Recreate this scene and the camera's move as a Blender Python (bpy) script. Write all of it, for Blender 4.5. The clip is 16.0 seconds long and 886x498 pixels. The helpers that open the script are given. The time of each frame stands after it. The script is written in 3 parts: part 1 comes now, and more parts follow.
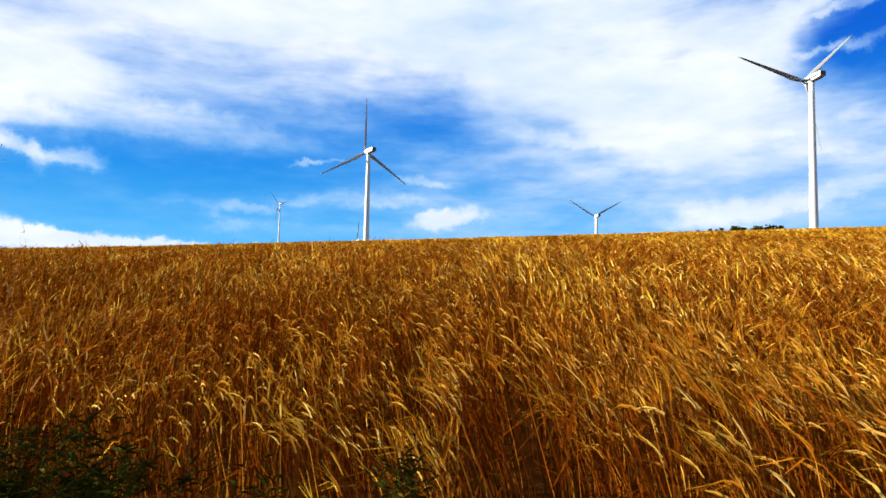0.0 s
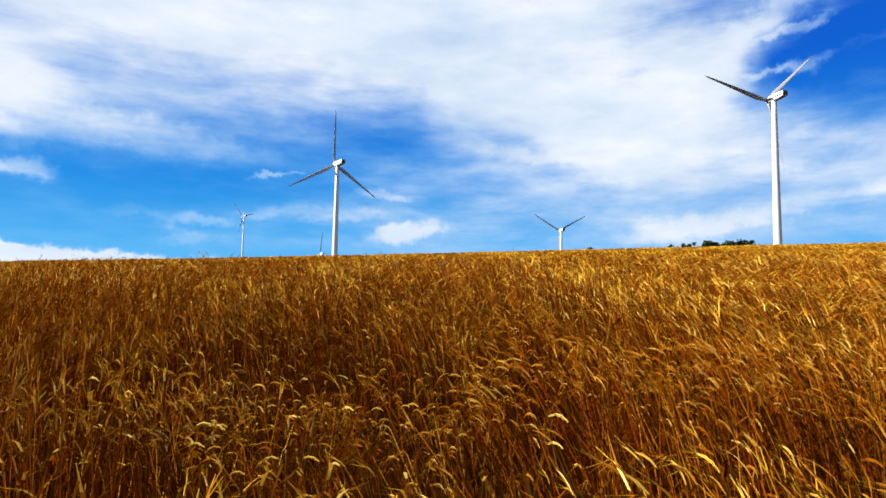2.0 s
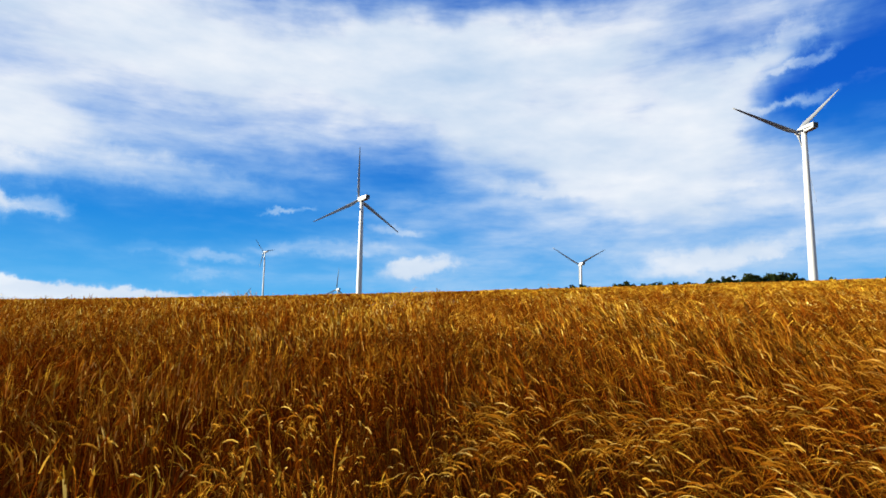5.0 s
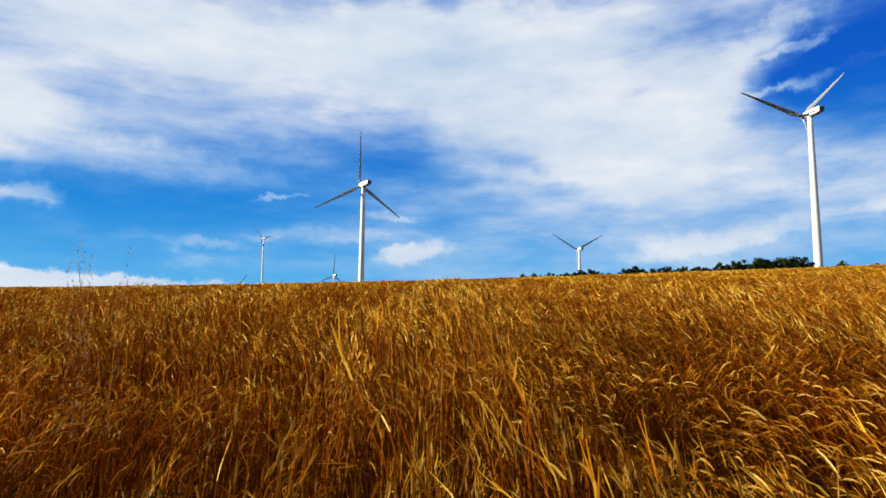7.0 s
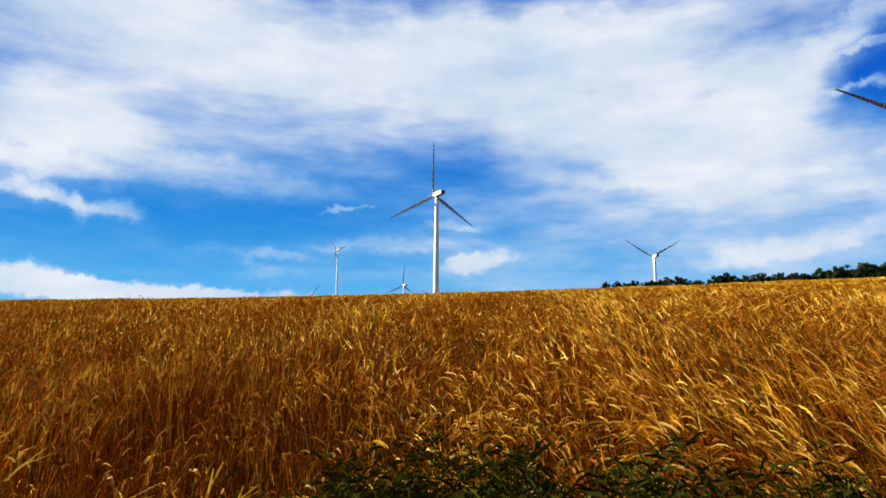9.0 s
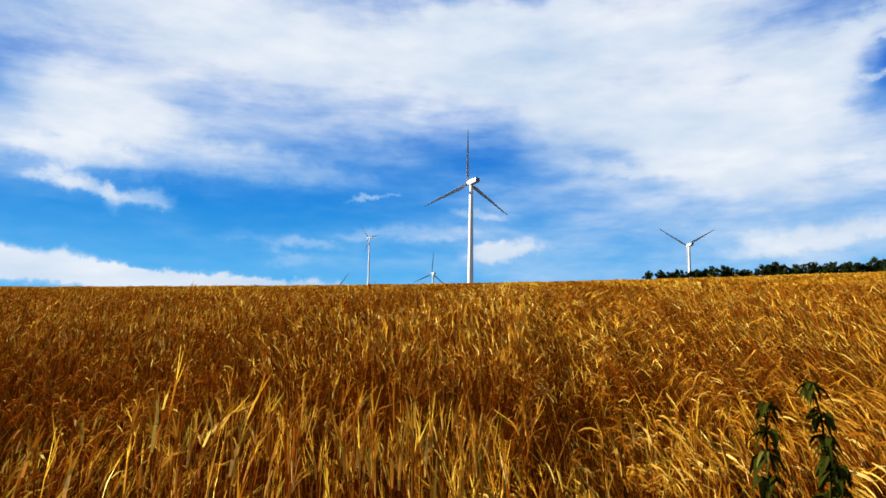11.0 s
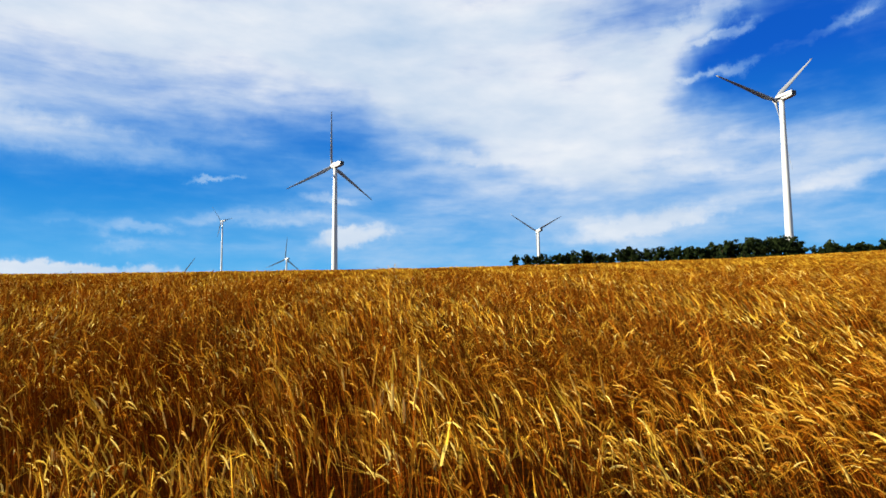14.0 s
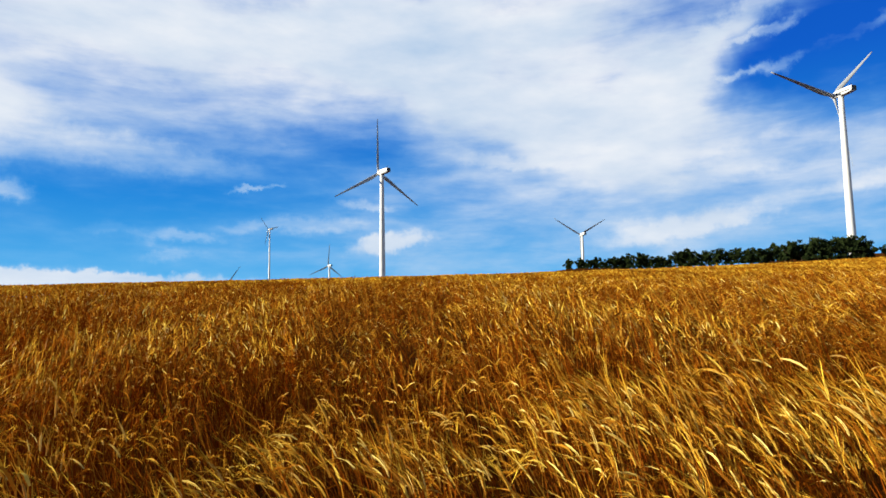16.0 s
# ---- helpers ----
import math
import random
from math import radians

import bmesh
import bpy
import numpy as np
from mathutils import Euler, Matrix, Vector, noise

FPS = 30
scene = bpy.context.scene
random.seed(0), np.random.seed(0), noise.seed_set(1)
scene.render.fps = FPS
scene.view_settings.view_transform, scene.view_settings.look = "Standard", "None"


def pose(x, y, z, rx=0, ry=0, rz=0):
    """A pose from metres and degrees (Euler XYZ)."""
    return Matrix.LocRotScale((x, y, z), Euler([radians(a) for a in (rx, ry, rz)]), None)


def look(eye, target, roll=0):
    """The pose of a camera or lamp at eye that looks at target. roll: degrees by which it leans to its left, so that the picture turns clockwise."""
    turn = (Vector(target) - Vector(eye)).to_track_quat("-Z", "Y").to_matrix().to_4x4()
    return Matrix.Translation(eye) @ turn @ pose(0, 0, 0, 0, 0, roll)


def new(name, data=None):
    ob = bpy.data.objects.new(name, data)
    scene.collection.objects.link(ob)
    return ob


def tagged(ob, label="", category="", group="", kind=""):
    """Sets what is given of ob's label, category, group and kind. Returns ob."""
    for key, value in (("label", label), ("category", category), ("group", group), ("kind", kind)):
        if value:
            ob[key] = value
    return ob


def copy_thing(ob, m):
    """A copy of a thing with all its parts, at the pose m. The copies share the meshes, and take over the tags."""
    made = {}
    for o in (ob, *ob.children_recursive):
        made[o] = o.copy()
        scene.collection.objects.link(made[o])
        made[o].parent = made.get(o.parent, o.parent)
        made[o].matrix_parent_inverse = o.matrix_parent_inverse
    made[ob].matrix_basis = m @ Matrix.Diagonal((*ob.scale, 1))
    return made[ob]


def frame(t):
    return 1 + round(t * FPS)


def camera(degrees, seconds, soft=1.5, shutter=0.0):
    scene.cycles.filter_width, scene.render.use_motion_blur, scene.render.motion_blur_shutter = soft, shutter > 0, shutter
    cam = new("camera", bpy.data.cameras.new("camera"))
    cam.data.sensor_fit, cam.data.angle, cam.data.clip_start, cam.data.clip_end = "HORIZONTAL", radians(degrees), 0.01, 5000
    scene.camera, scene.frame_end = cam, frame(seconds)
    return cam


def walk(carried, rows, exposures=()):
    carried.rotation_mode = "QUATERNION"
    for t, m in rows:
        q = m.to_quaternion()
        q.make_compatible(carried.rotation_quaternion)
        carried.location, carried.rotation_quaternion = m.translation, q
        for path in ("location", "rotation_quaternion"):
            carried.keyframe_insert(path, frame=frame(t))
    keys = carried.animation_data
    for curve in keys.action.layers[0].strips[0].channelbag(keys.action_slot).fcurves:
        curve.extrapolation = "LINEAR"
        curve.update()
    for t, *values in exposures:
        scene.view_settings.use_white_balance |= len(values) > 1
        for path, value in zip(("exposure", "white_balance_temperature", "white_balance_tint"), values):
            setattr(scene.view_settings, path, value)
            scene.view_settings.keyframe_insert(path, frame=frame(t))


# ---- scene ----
cam = camera(67.7, 16.0, soft=1.6)

# seconds, eye x y z, heading (clockwise from +y), tilt up, roll
PATH = [
    (0, -0.00, 0.00, 1.60, -20.46, 3.87, 1.12),
    (0.5, -1.71, 0.01, 1.60, -19.94, 4.71, 0.83),
    (1, -3.42, 0.00, 1.60, -18.51, 6.28, 1.34),
    (1.5, -5.13, -0.02, 1.61, -17.33, 6.70, 1.37),
    (2, -6.84, -0.04, 1.61, -17.08, 5.11, 1.03),
    (2.5, -8.54, -0.08, 1.61, -17.61, 5.80, 0.83),
    (3, -10.25, -0.13, 1.61, -17.21, 5.15, 0.78),
    (3.5, -11.96, -0.18, 1.61, -17.82, 6.08, 0.60),
    (4, -13.67, -0.25, 1.61, -18.24, 7.69, 0.52),
    (4.2, -14.35, -0.28, 1.61, -18.30, 8.16, 0.62),
    (6.3, -21.53, -0.71, 1.62, -17.31, 7.86, 1.28),
    (6.5, -22.22, -0.76, 1.62, -16.93, 7.26, 0.92),
    (7, -23.92, -0.89, 1.62, -17.48, 6.89, 0.53),
    (7.5, -25.63, -1.03, 1.63, -18.96, 6.87, 0.57),
    (8, -27.34, -1.18, 1.63, -19.99, 6.44, 0.27),
    (8.5, -29.05, -1.35, 1.63, -20.65, 6.76, 0.24),
    (9, -30.76, -1.52, 1.63, -23.17, 7.64, 0.50),
    (9.5, -32.47, -1.71, 1.63, -25.20, 6.79, 1.18),
    (10, -34.18, -1.90, 1.64, -25.50, 5.86, 0.35),
    (10.2, -34.86, -1.99, 1.64, -26.19, 6.16, 0.63),
    (12.3, -42.04, -2.94, 1.64, -18.28, 6.78, 0.37),
    (12.5, -42.72, -3.04, 1.64, -16.31, 6.47, 0.05),
    (13, -44.43, -3.30, 1.65, -13.75, 5.59, -0.54),
    (13.5, -46.14, -3.57, 1.65, -14.94, 5.14, -0.51),
    (14, -47.85, -3.85, 1.65, -12.39, 5.36, -0.43),
    (14.5, -49.56, -4.14, 1.65, -12.71, 5.39, -1.06),
    (15, -51.27, -4.45, 1.65, -14.07, 4.95, -1.21),
    (15.5, -52.98, -4.76, 1.66, -15.79, 5.62, -1.54),
    (16, -54.69, -5.08, 1.66, -15.64, 5.86, -0.87),
]
walk(cam, [(t, pose(x, y, z, 90 + tilt, 0, -head) @ pose(0, 0, 0, 0, 0, roll)) for t, x, y, z, head, tilt, roll in PATH],
     exposures=[(0, 1.98), (1, 1.9), (3.5, 1.85), (7, 1.69), (8.5, 1.71), (10, 1.77), (13, 1.73), (16, 1.72)])

# ---------------------------------------------------------------- sky and sun
SUN_AZ, SUN_EL = 252.0, 18.0          # degrees clockwise from +y, and above the horizon

# each: heading, height, half width, half height, slant, weight
# the thick white banks
CLOUD_BANKS = [
    (-47.7, 23.1, 17.0, 3.9, 0, 0.54),
    (-38.2, 25.7, 21.7, 3.3, 0, 0.36),
    (-52.8, 16.4, 5.2, 3.1, -5, 0.42),
    (-58.0, 14.7, 6.4, 4.5, 0, 0.50),
    (-8.7, 20.1, 16.9, 6.0, -8, 0.72),
    (-21.3, 22.2, 10.1, 3.9, -14, 0.40),
    (-2.2, 14.6, 7.2, 3.5, -25, 0.40),
    (5.9, 20.3, 7.1, 3.3, 38, 0.42),
    (-6.7, 25.7, 22.2, 2.6, 4, 0.42),
    (10.0, 22.7, 3.4, 1.3, 30, 0.35),
]
# thin veils towards the west
WEST_VEILS = [
    (-53.5, 12.6, 6.3, 1.1, -4, 0.34),
    (-37.9, 18.3, 13.3, 5.4, 5, 0.31),
    (-41.2, 13.0, 8.4, 1.4, -7, 0.30),
    (-31.2, 18.6, 7.6, 2.9, -20, 0.22),
    (-29.0, 6.4, 16.1, 2.4, 0, 0.12),
    (-49.7, 16.4, 5.8, 4.7, 0, 0.10),
]
# thin veils towards the north and east
EAST_VEILS = [
    (-11.8, 10.8, 12.3, 3.4, -3, 0.30),
    (7.8, 10.9, 12.4, 5.0, 8, 0.33),
    (5.3, 7.4, 6.7, 0.9, 8, 0.22),
    (10.9, 12.2, 6.5, 1.3, 12, 0.16),
    (-7.1, 5.7, 22.1, 2.2, 1, 0.24),
    (18.8, 10.7, 8.1, 2.1, 8, 0.24),
    (18.6, 6.1, 12.7, 1.7, 4, 0.20),
    (8.4, 16.0, 4.3, 2.7, 20, 0.26),
]
# clear gaps between the banks
CLEAR_GAPS = [
    (-24.2, 14.5, 7.6, 1.2, -14, -0.10),
    (-11.1, 25.8, 3.8, 1.0, -3, -0.16),
    (6.5, 15.8, 5.9, 1.3, 24, -0.06),
    (13.9, 19.8, 7.0, 3.1, 25, -0.42),
    (21.0, 17.3, 6.4, 2.5, 12, -0.20),
    (-44.8, 8.5, 14.8, 3.3, 0, -0.14),
]
# small clouds low over the horizon
LOW_CLOUDS = [
    (-37.4, 6.8, 2.8, 0.5, 0, 0.26),
    (-42.2, 7.2, 2.1, 0.4, 2, 0.16),
    (-38.3, 5.3, 2.6, 0.5, 5, 0.18),
    (-28.1, 7.9, 5.9, 0.6, 1, 0.22),
    (-20.2, 6.5, 3.1, 0.7, 10, 0.50),
    (-57.4, 4.0, 9.6, 1.2, -8, 1.00),
    (-49.2, 3.4, 12.9, 0.7, -2, 0.80),
    (-39.1, 3.4, 7.9, 0.4, -2, 0.40),
    (5.1, 7.0, 5.7, 0.7, 8, 0.20),
]
# wisps higher up
WISPS = [
    (-53.8, 10.3, 2.9, 0.6, -18, 0.42),
    (-49.8, 9.7, 2.0, 0.8, 0, 0.42),
    (-56.7, 10.5, 2.1, 0.4, -5, 0.26),
    (-52.4, 9.4, 1.2, 0.7, -40, 0.30),
    (-31.9, 10.9, 1.7, 0.2, 8, 0.42),
    (-22.2, 9.7, 2.5, 0.4, -6, 0.20),
    (12.4, 18.8, 2.4, 0.5, 8, 0.50),
    (18.5, 20.5, 4.0, 0.5, 17, 0.36),
    (11.7, 21.5, 2.4, 0.4, 14, 0.40),
    (9.6, 18.5, 1.6, 0.3, 8, 0.30),
    (19.5, 9.8, 5.1, 0.7, 8, 0.20),
    (-9.3, 13.1, 4.5, 0.6, -6, 0.16),
]


class Nodes:
    """Short hand for building a node tree."""

    def __init__(self, tree):
        self.tree = tree
        tree.nodes.clear()

    def add(self, kind):
        return self.tree.nodes.new(kind)

    def vector(self, op):
        n = self.add("ShaderNodeVectorMath")
        n.operation = op
        return n

    def put(self, socket, value):
        if hasattr(value, "is_output"):
            self.tree.links.new(value, socket)
        elif value is not None:
            socket.default_value = value

    def math(self, op, a, b=None, c=None, clamp=False):
        n = self.add("ShaderNodeMath")
        n.operation, n.use_clamp = op, clamp
        for i, v in enumerate((a, b, c)):
            self.put(n.inputs[i], v)
        return n.outputs[0]

    def noise(self, vec, scale, detail=4.0, rough=0.55, distort=0.0):
        n = self.add("ShaderNodeTexNoise")
        self.put(n.inputs["Vector"], vec)
        n.inputs["Scale"].default_value = scale
        n.inputs["Detail"].default_value = detail
        n.inputs["Roughness"].default_value = rough
        n.inputs["Distortion"].default_value = distort
        return n.outputs[0]

    def span(self, v, a, b, c=0.0, d=1.0, smooth=False):
        n = self.add("ShaderNodeMapRange")
        n.interpolation_type = "SMOOTHSTEP" if smooth else "LINEAR"
        for i, q in enumerate((v, a, b, c, d)):
            self.put(n.inputs[i], q)
        return n.outputs[0]

    def mix(self, fac, a, b, blend="MIX"):
        n = self.add("ShaderNodeMix")
        n.data_type, n.blend_type = "RGBA", blend
        self.put(n.inputs[0], fac)
        self.put(n.inputs[6], a)
        self.put(n.inputs[7], b)
        return n.outputs[2]

    def ramp(self, fac, stops):
        n = self.add("ShaderNodeValToRGB")
        self.put(n.inputs[0], fac)
        el = n.color_ramp.elements
        while len(el) < len(stops):
            el.new(0.5)
        for e, (at, col) in zip(el, stops):
            e.position, e.color = at, (*col, 1)
        return n.outputs[0]


def build_world():
    world = bpy.data.worlds.new("sky")
    scene.world = world
    world.use_nodes = True
    n = Nodes(world.node_tree)
    way = n.add("ShaderNodeTexCoord").outputs["Generated"]
    sep = n.add("ShaderNodeSeparateXYZ")
    n.put(sep.inputs[0], way)
    az = n.math("MULTIPLY", n.math("ARCTAN2", sep.outputs[0], sep.outputs[1]), 180 / math.pi)
    el = n.math("MULTIPLY", n.math("ARCSINE", sep.outputs[2]), 180 / math.pi)
    plane = n.add("ShaderNodeCombineXYZ")
    n.put(plane.inputs[0], az)
    n.put(plane.inputs[1], el)
    # ragged edges: push the lookup about by noise
    warp = n.add("ShaderNodeTexNoise")
    n.put(warp.inputs["Vector"], plane.outputs[0])
    warp.inputs["Scale"].default_value, warp.inputs["Detail"].default_value = 0.16, 4
    shove = n.vector("MULTIPLY_ADD")
    n.put(shove.inputs[0], warp.outputs["Color"])
    shove.inputs[1].default_value = (7, 3.6, 0)
    n.put(shove.inputs[2], plane.outputs[0])
    back = n.vector("SUBTRACT")
    n.put(back.inputs[0], shove.outputs[0])
    back.inputs[1].default_value = (3.5, 1.8, 0)
    # a finer push for the small clouds
    fray = n.add("ShaderNodeTexNoise")
    n.put(fray.inputs["Vector"], plane.outputs[0])
    fray.inputs["Scale"].default_value, fray.inputs["Detail"].default_value = 0.5, 6
    fray.inputs["Roughness"].default_value = 0.62
    tear = n.vector("MULTIPLY_ADD")
    n.put(tear.inputs[0], fray.outputs["Color"])
    tear.inputs[1].default_value = (5, 2.2, 0)
    n.put(tear.inputs[2], plane.outputs[0])
    torn = n.vector("SUBTRACT")
    n.put(torn.inputs[0], tear.outputs[0])
    torn.inputs[1].default_value = (2.5, 1.1, 0)
    total = None
    for a, e, w, h, slant, weight in CLOUD_BANKS + WEST_VEILS + EAST_VEILS + CLEAR_GAPS + LOW_CLOUDS + WISPS:
        m = n.add("ShaderNodeMapping")
        m.vector_type = "TEXTURE"
        n.put(m.inputs["Vector"], back.outputs[0] if h > 1.5 else torn.outputs[0])
        m.inputs["Location"].default_value = (a, e, 0)
        m.inputs["Rotation"].default_value = (0, 0, radians(slant))
        m.inputs["Scale"].default_value = (w * 1.25, h * 1.25, 1)
        r = n.vector("LENGTH")
        n.put(r.inputs[0], m.outputs[0])
        v = n.span(r.outputs["Value"], 1.25, 0.25, 0, weight, smooth=True)
        total = v if total is None else n.math("ADD", total, v)
    # streaky fine structure, finer along the height
    stretch = n.add("ShaderNodeMapping")
    n.put(stretch.inputs["Vector"], plane.outputs[0])
    stretch.inputs["Rotation"].default_value = (0, 0, radians(8))
    stretch.inputs["Scale"].default_value = (0.09, 0.24, 1)
    fine = n.noise(stretch.outputs[0], 1.0, 10, 0.57, 0.2)
    broad = n.noise(way, 2.2, 3, 0.5)
    high = n.span(el, 26, 45, 0, 1, smooth=True)
    far = n.span(n.math("ABSOLUTE", n.math("ADD", az, 17)), 45, 75, 0, 1, smooth=True)
    other = n.math("MULTIPLY", n.math("MAXIMUM", high, far), n.span(broad, 0.4, 0.6, 0.0, 0.8))
    cover = n.math("ADD", n.math("ADD", total, other), n.math("MULTIPLY", n.math("SUBTRACT", fine, 0.5), 0.85))
    comb = n.add("ShaderNodeMapping")
    n.put(comb.inputs["Vector"], plane.outputs[0])
    comb.inputs["Rotation"].default_value = (0, 0, radians(-12))
    comb.inputs["Scale"].default_value = (0.16, 0.75, 1)
    wisps = n.noise(comb.outputs[0], 1.0, 9, 0.58, 0.25)
    cover = n.math("ADD", cover, n.math("MULTIPLY", n.math("SUBTRACT", wisps, 0.5), 0.45))
    cover = n.math("ADD", cover, 0.12)
    alpha = n.span(cover, -0.12, 0.95, 0, 0.97, smooth=True)
    sky = n.add("ShaderNodeTexSky")
    sky.sky_type, sky.sun_disc = "NISHITA", False
    sky.sun_elevation, sky.sun_rotation = radians(SUN_EL), radians(SUN_AZ)
    sky.air_density, sky.dust_density, sky.ozone_density = 1.0, 0.3, 3.0
    # the deep blue of a clear, dry afternoon, paler towards the horizon
    # the last stop, unseen overhead, is added redder to warm the crop's shaded sides
    deep = n.ramp(n.math("DIVIDE", el, 40.0, clamp=True), [(0.0, (0.7, 3.2, 5.5)), (0.12, (0.28, 2.3, 5.0)), (0.25, (0.04, 1.46, 4.4)), (0.5, (0.0, 0.62, 3.6)), (0.72, (0.0, 0.47, 3.05)), (1.0, (0.85, 0.7, 1.6))])
    blue = n.mix(0.97, sky.outputs[0], deep)
    grey = n.span(n.noise(stretch.outputs[0], 0.7, 5, 0.55), 0.35, 0.7, 0, 1)
    white = n.mix(grey, (5.35, 5.55, 5.8, 1), (3.0, 3.9, 5.05, 1))
    thin = n.mix(n.span(alpha, 0.2, 0.9), (1.75, 3.6, 5.6, 1), white)
    colour = n.mix(alpha, blue, thin)
    bg = n.add("ShaderNodeBackground")
    n.put(bg.inputs[0], colour)
    bg.inputs[1].default_value = 0.05
    out = n.add("ShaderNodeOutputWorld")
    n.put(out.inputs[0], bg.outputs[0])


build_world()
sun = new("sun", bpy.data.lights.new("sun", "SUN"))
sun.data.energy, sun.data.angle, sun.data.color = 5.0, radians(0.5), (1.0, 0.94, 0.76)
sa, se = radians(SUN_AZ), radians(SUN_EL)
sun.matrix_world = look((0, 0, 60), (-math.sin(sa) * math.cos(se), -math.cos(sa) * math.cos(se), 60 - math.sin(se)))


# ---------------------------------------------------------------- materials
def leafy(name, stops, patches, rough=0.6, let_pass=0.3, patch_scale=0.35, edge_shade=False, warm=(1, 1, 1)):
    """Plant matter: colour from piece to piece, patches over the ground, some light passing through.
    warm: the tint of the light that passes through.
    edge_shade: shade painted as browner, darker crop in a ragged strip along the field's edge."""
    mat = bpy.data.materials.new(name)
    mat.use_nodes = True
    n = Nodes(mat.node_tree)
    geo = n.add("ShaderNodeNewGeometry")
    place = n.add("ShaderNodeTexCoord").outputs["Object"]
    col = n.ramp(geo.outputs["Random Per Island"], stops)
    patch = n.span(n.noise(place, patch_scale, 5, 0.7), 0.40, 0.66)
    col = n.mix(n.math("MULTIPLY", patch, 0.72), col, (*patches, 1))
    grain = n.noise(place, 90.0, 3, 0.6)
    col = n.mix(n.span(grain, 0.3, 0.7, 0.0, 0.35), col, n.mix(1.0, col, (0.55, 0.5, 0.42, 1), "MULTIPLY"))
    if edge_shade:
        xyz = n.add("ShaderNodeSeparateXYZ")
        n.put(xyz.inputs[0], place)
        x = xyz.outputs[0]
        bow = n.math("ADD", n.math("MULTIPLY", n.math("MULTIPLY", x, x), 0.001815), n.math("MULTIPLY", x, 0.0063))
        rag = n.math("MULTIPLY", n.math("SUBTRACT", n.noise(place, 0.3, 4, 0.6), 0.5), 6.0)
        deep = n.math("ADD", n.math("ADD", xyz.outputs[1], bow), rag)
        # shade of the hollows behind the front rows, mixed into the colour as a band
        band_shade = n.math("MULTIPLY", n.span(deep, 2.3, 3.6, 0, 1, smooth=True), n.span(deep, 8.0, 5.2, 0, 1, smooth=True))
        band_shade = n.math("MULTIPLY", band_shade, n.span(n.noise(place, 0.55, 4, 0.6), 0.34, 0.56, 0.25, 1))
        col = n.mix(band_shade, col, n.mix(1.0, col, (0.73, 0.59, 0.51, 1), "MULTIPLY"))
        # one stretch of the edge is tinted darker too, shade put into the colour
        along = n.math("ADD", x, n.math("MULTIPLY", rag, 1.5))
        stretch_shade = n.math("MULTIPLY", n.span(along, -28, -23, 0, 1, smooth=True), n.span(along, -2, -11, 0, 1, smooth=True))
        stretch_shade = n.math("MULTIPLY", stretch_shade, n.span(deep, 12.0, 6.0, 0, 1, smooth=True))
        col = n.mix(stretch_shade, col, n.mix(1.0, col, (0.66, 0.58, 0.54, 1), "MULTIPLY"))
    bsdf = n.add("ShaderNodeBsdfPrincipled")
    n.put(bsdf.inputs["Base Color"], col)
    bsdf.inputs["Roughness"].default_value = rough
    bsdf.inputs["Specular IOR Level"].default_value = 0.0
    tr = n.add("ShaderNodeBsdfTranslucent")
    n.put(tr.inputs[0], n.mix(1.0, col, (*warm, 1), "MULTIPLY"))
    both = n.add("ShaderNodeMixShader")
    both.inputs[0].default_value = let_pass
    n.put(both.inputs[1], bsdf.outputs[0])
    n.put(both.inputs[2], tr.outputs[0])
    out = n.add("ShaderNodeOutputMaterial")
    n.put(out.inputs[0], both.outputs[0])
    return mat


def surface(name, base, other, scale=2.0, rough=0.5, metal=0.0, bump=0.05, grime=0.3, stretch=(1, 1, 1)):
    """A solid surface with variation at two scales and fine relief."""
    mat = bpy.data.materials.new(name)
    mat.use_nodes = True
    n = Nodes(mat.node_tree)
    m = n.add("ShaderNodeMapping")
    n.put(m.inputs["Vector"], n.add("ShaderNodeTexCoord").outputs["Object"])
    m.inputs["Scale"].default_value = stretch
    big = n.noise(m.outputs[0], scale, 5, 0.6)
    small = n.noise(m.outputs[0], scale * 14, 4, 0.6)
    col = n.mix(n.span(big, 0.35, 0.7, 0, grime), (*base, 1), (*other, 1))
    col = n.mix(n.span(small, 0.4, 0.75, 0, grime * 0.6), col, (*other, 1))
    bsdf = n.add("ShaderNodeBsdfPrincipled")
    n.put(bsdf.inputs["Base Color"], col)
    n.put(bsdf.inputs["Roughness"], n.span(small, 0.3, 0.7, rough - 0.08, rough + 0.12))
    bsdf.inputs["Metallic"].default_value = metal
    bsdf.inputs["Specular IOR Level"].default_value = 0.5 if rough < 0.7 else 0.0
    b = n.add("ShaderNodeBump")
    b.inputs["Strength"].default_value = bump
    n.put(b.inputs["Height"], small)
    n.put(bsdf.inputs["Normal"], b.outputs[0])
    out = n.add("ShaderNodeOutputMaterial")
    n.put(out.inputs[0], bsdf.outputs[0])
    return mat


EAR = leafy("ripe_ear", [(0.0, (0.19, 0.056, 0.004)), (0.4, (0.37, 0.172, 0.014)), (0.78, (0.62, 0.43, 0.065)), (1.0, (0.84, 0.68, 0.21))], (0.15, 0.04, 0.002), 0.6, 0.2, 0.42, edge_shade=True, warm=(0.85, 0.3, 0.1))
AWN = leafy("awn_beard", [(0.0, (0.17, 0.05, 0.003)), (0.45, (0.37, 0.175, 0.012)), (1.0, (0.68, 0.465, 0.048))], (0.15, 0.04, 0.002), 0.6, 0.18, 0.42, edge_shade=True, warm=(0.85, 0.3, 0.1))
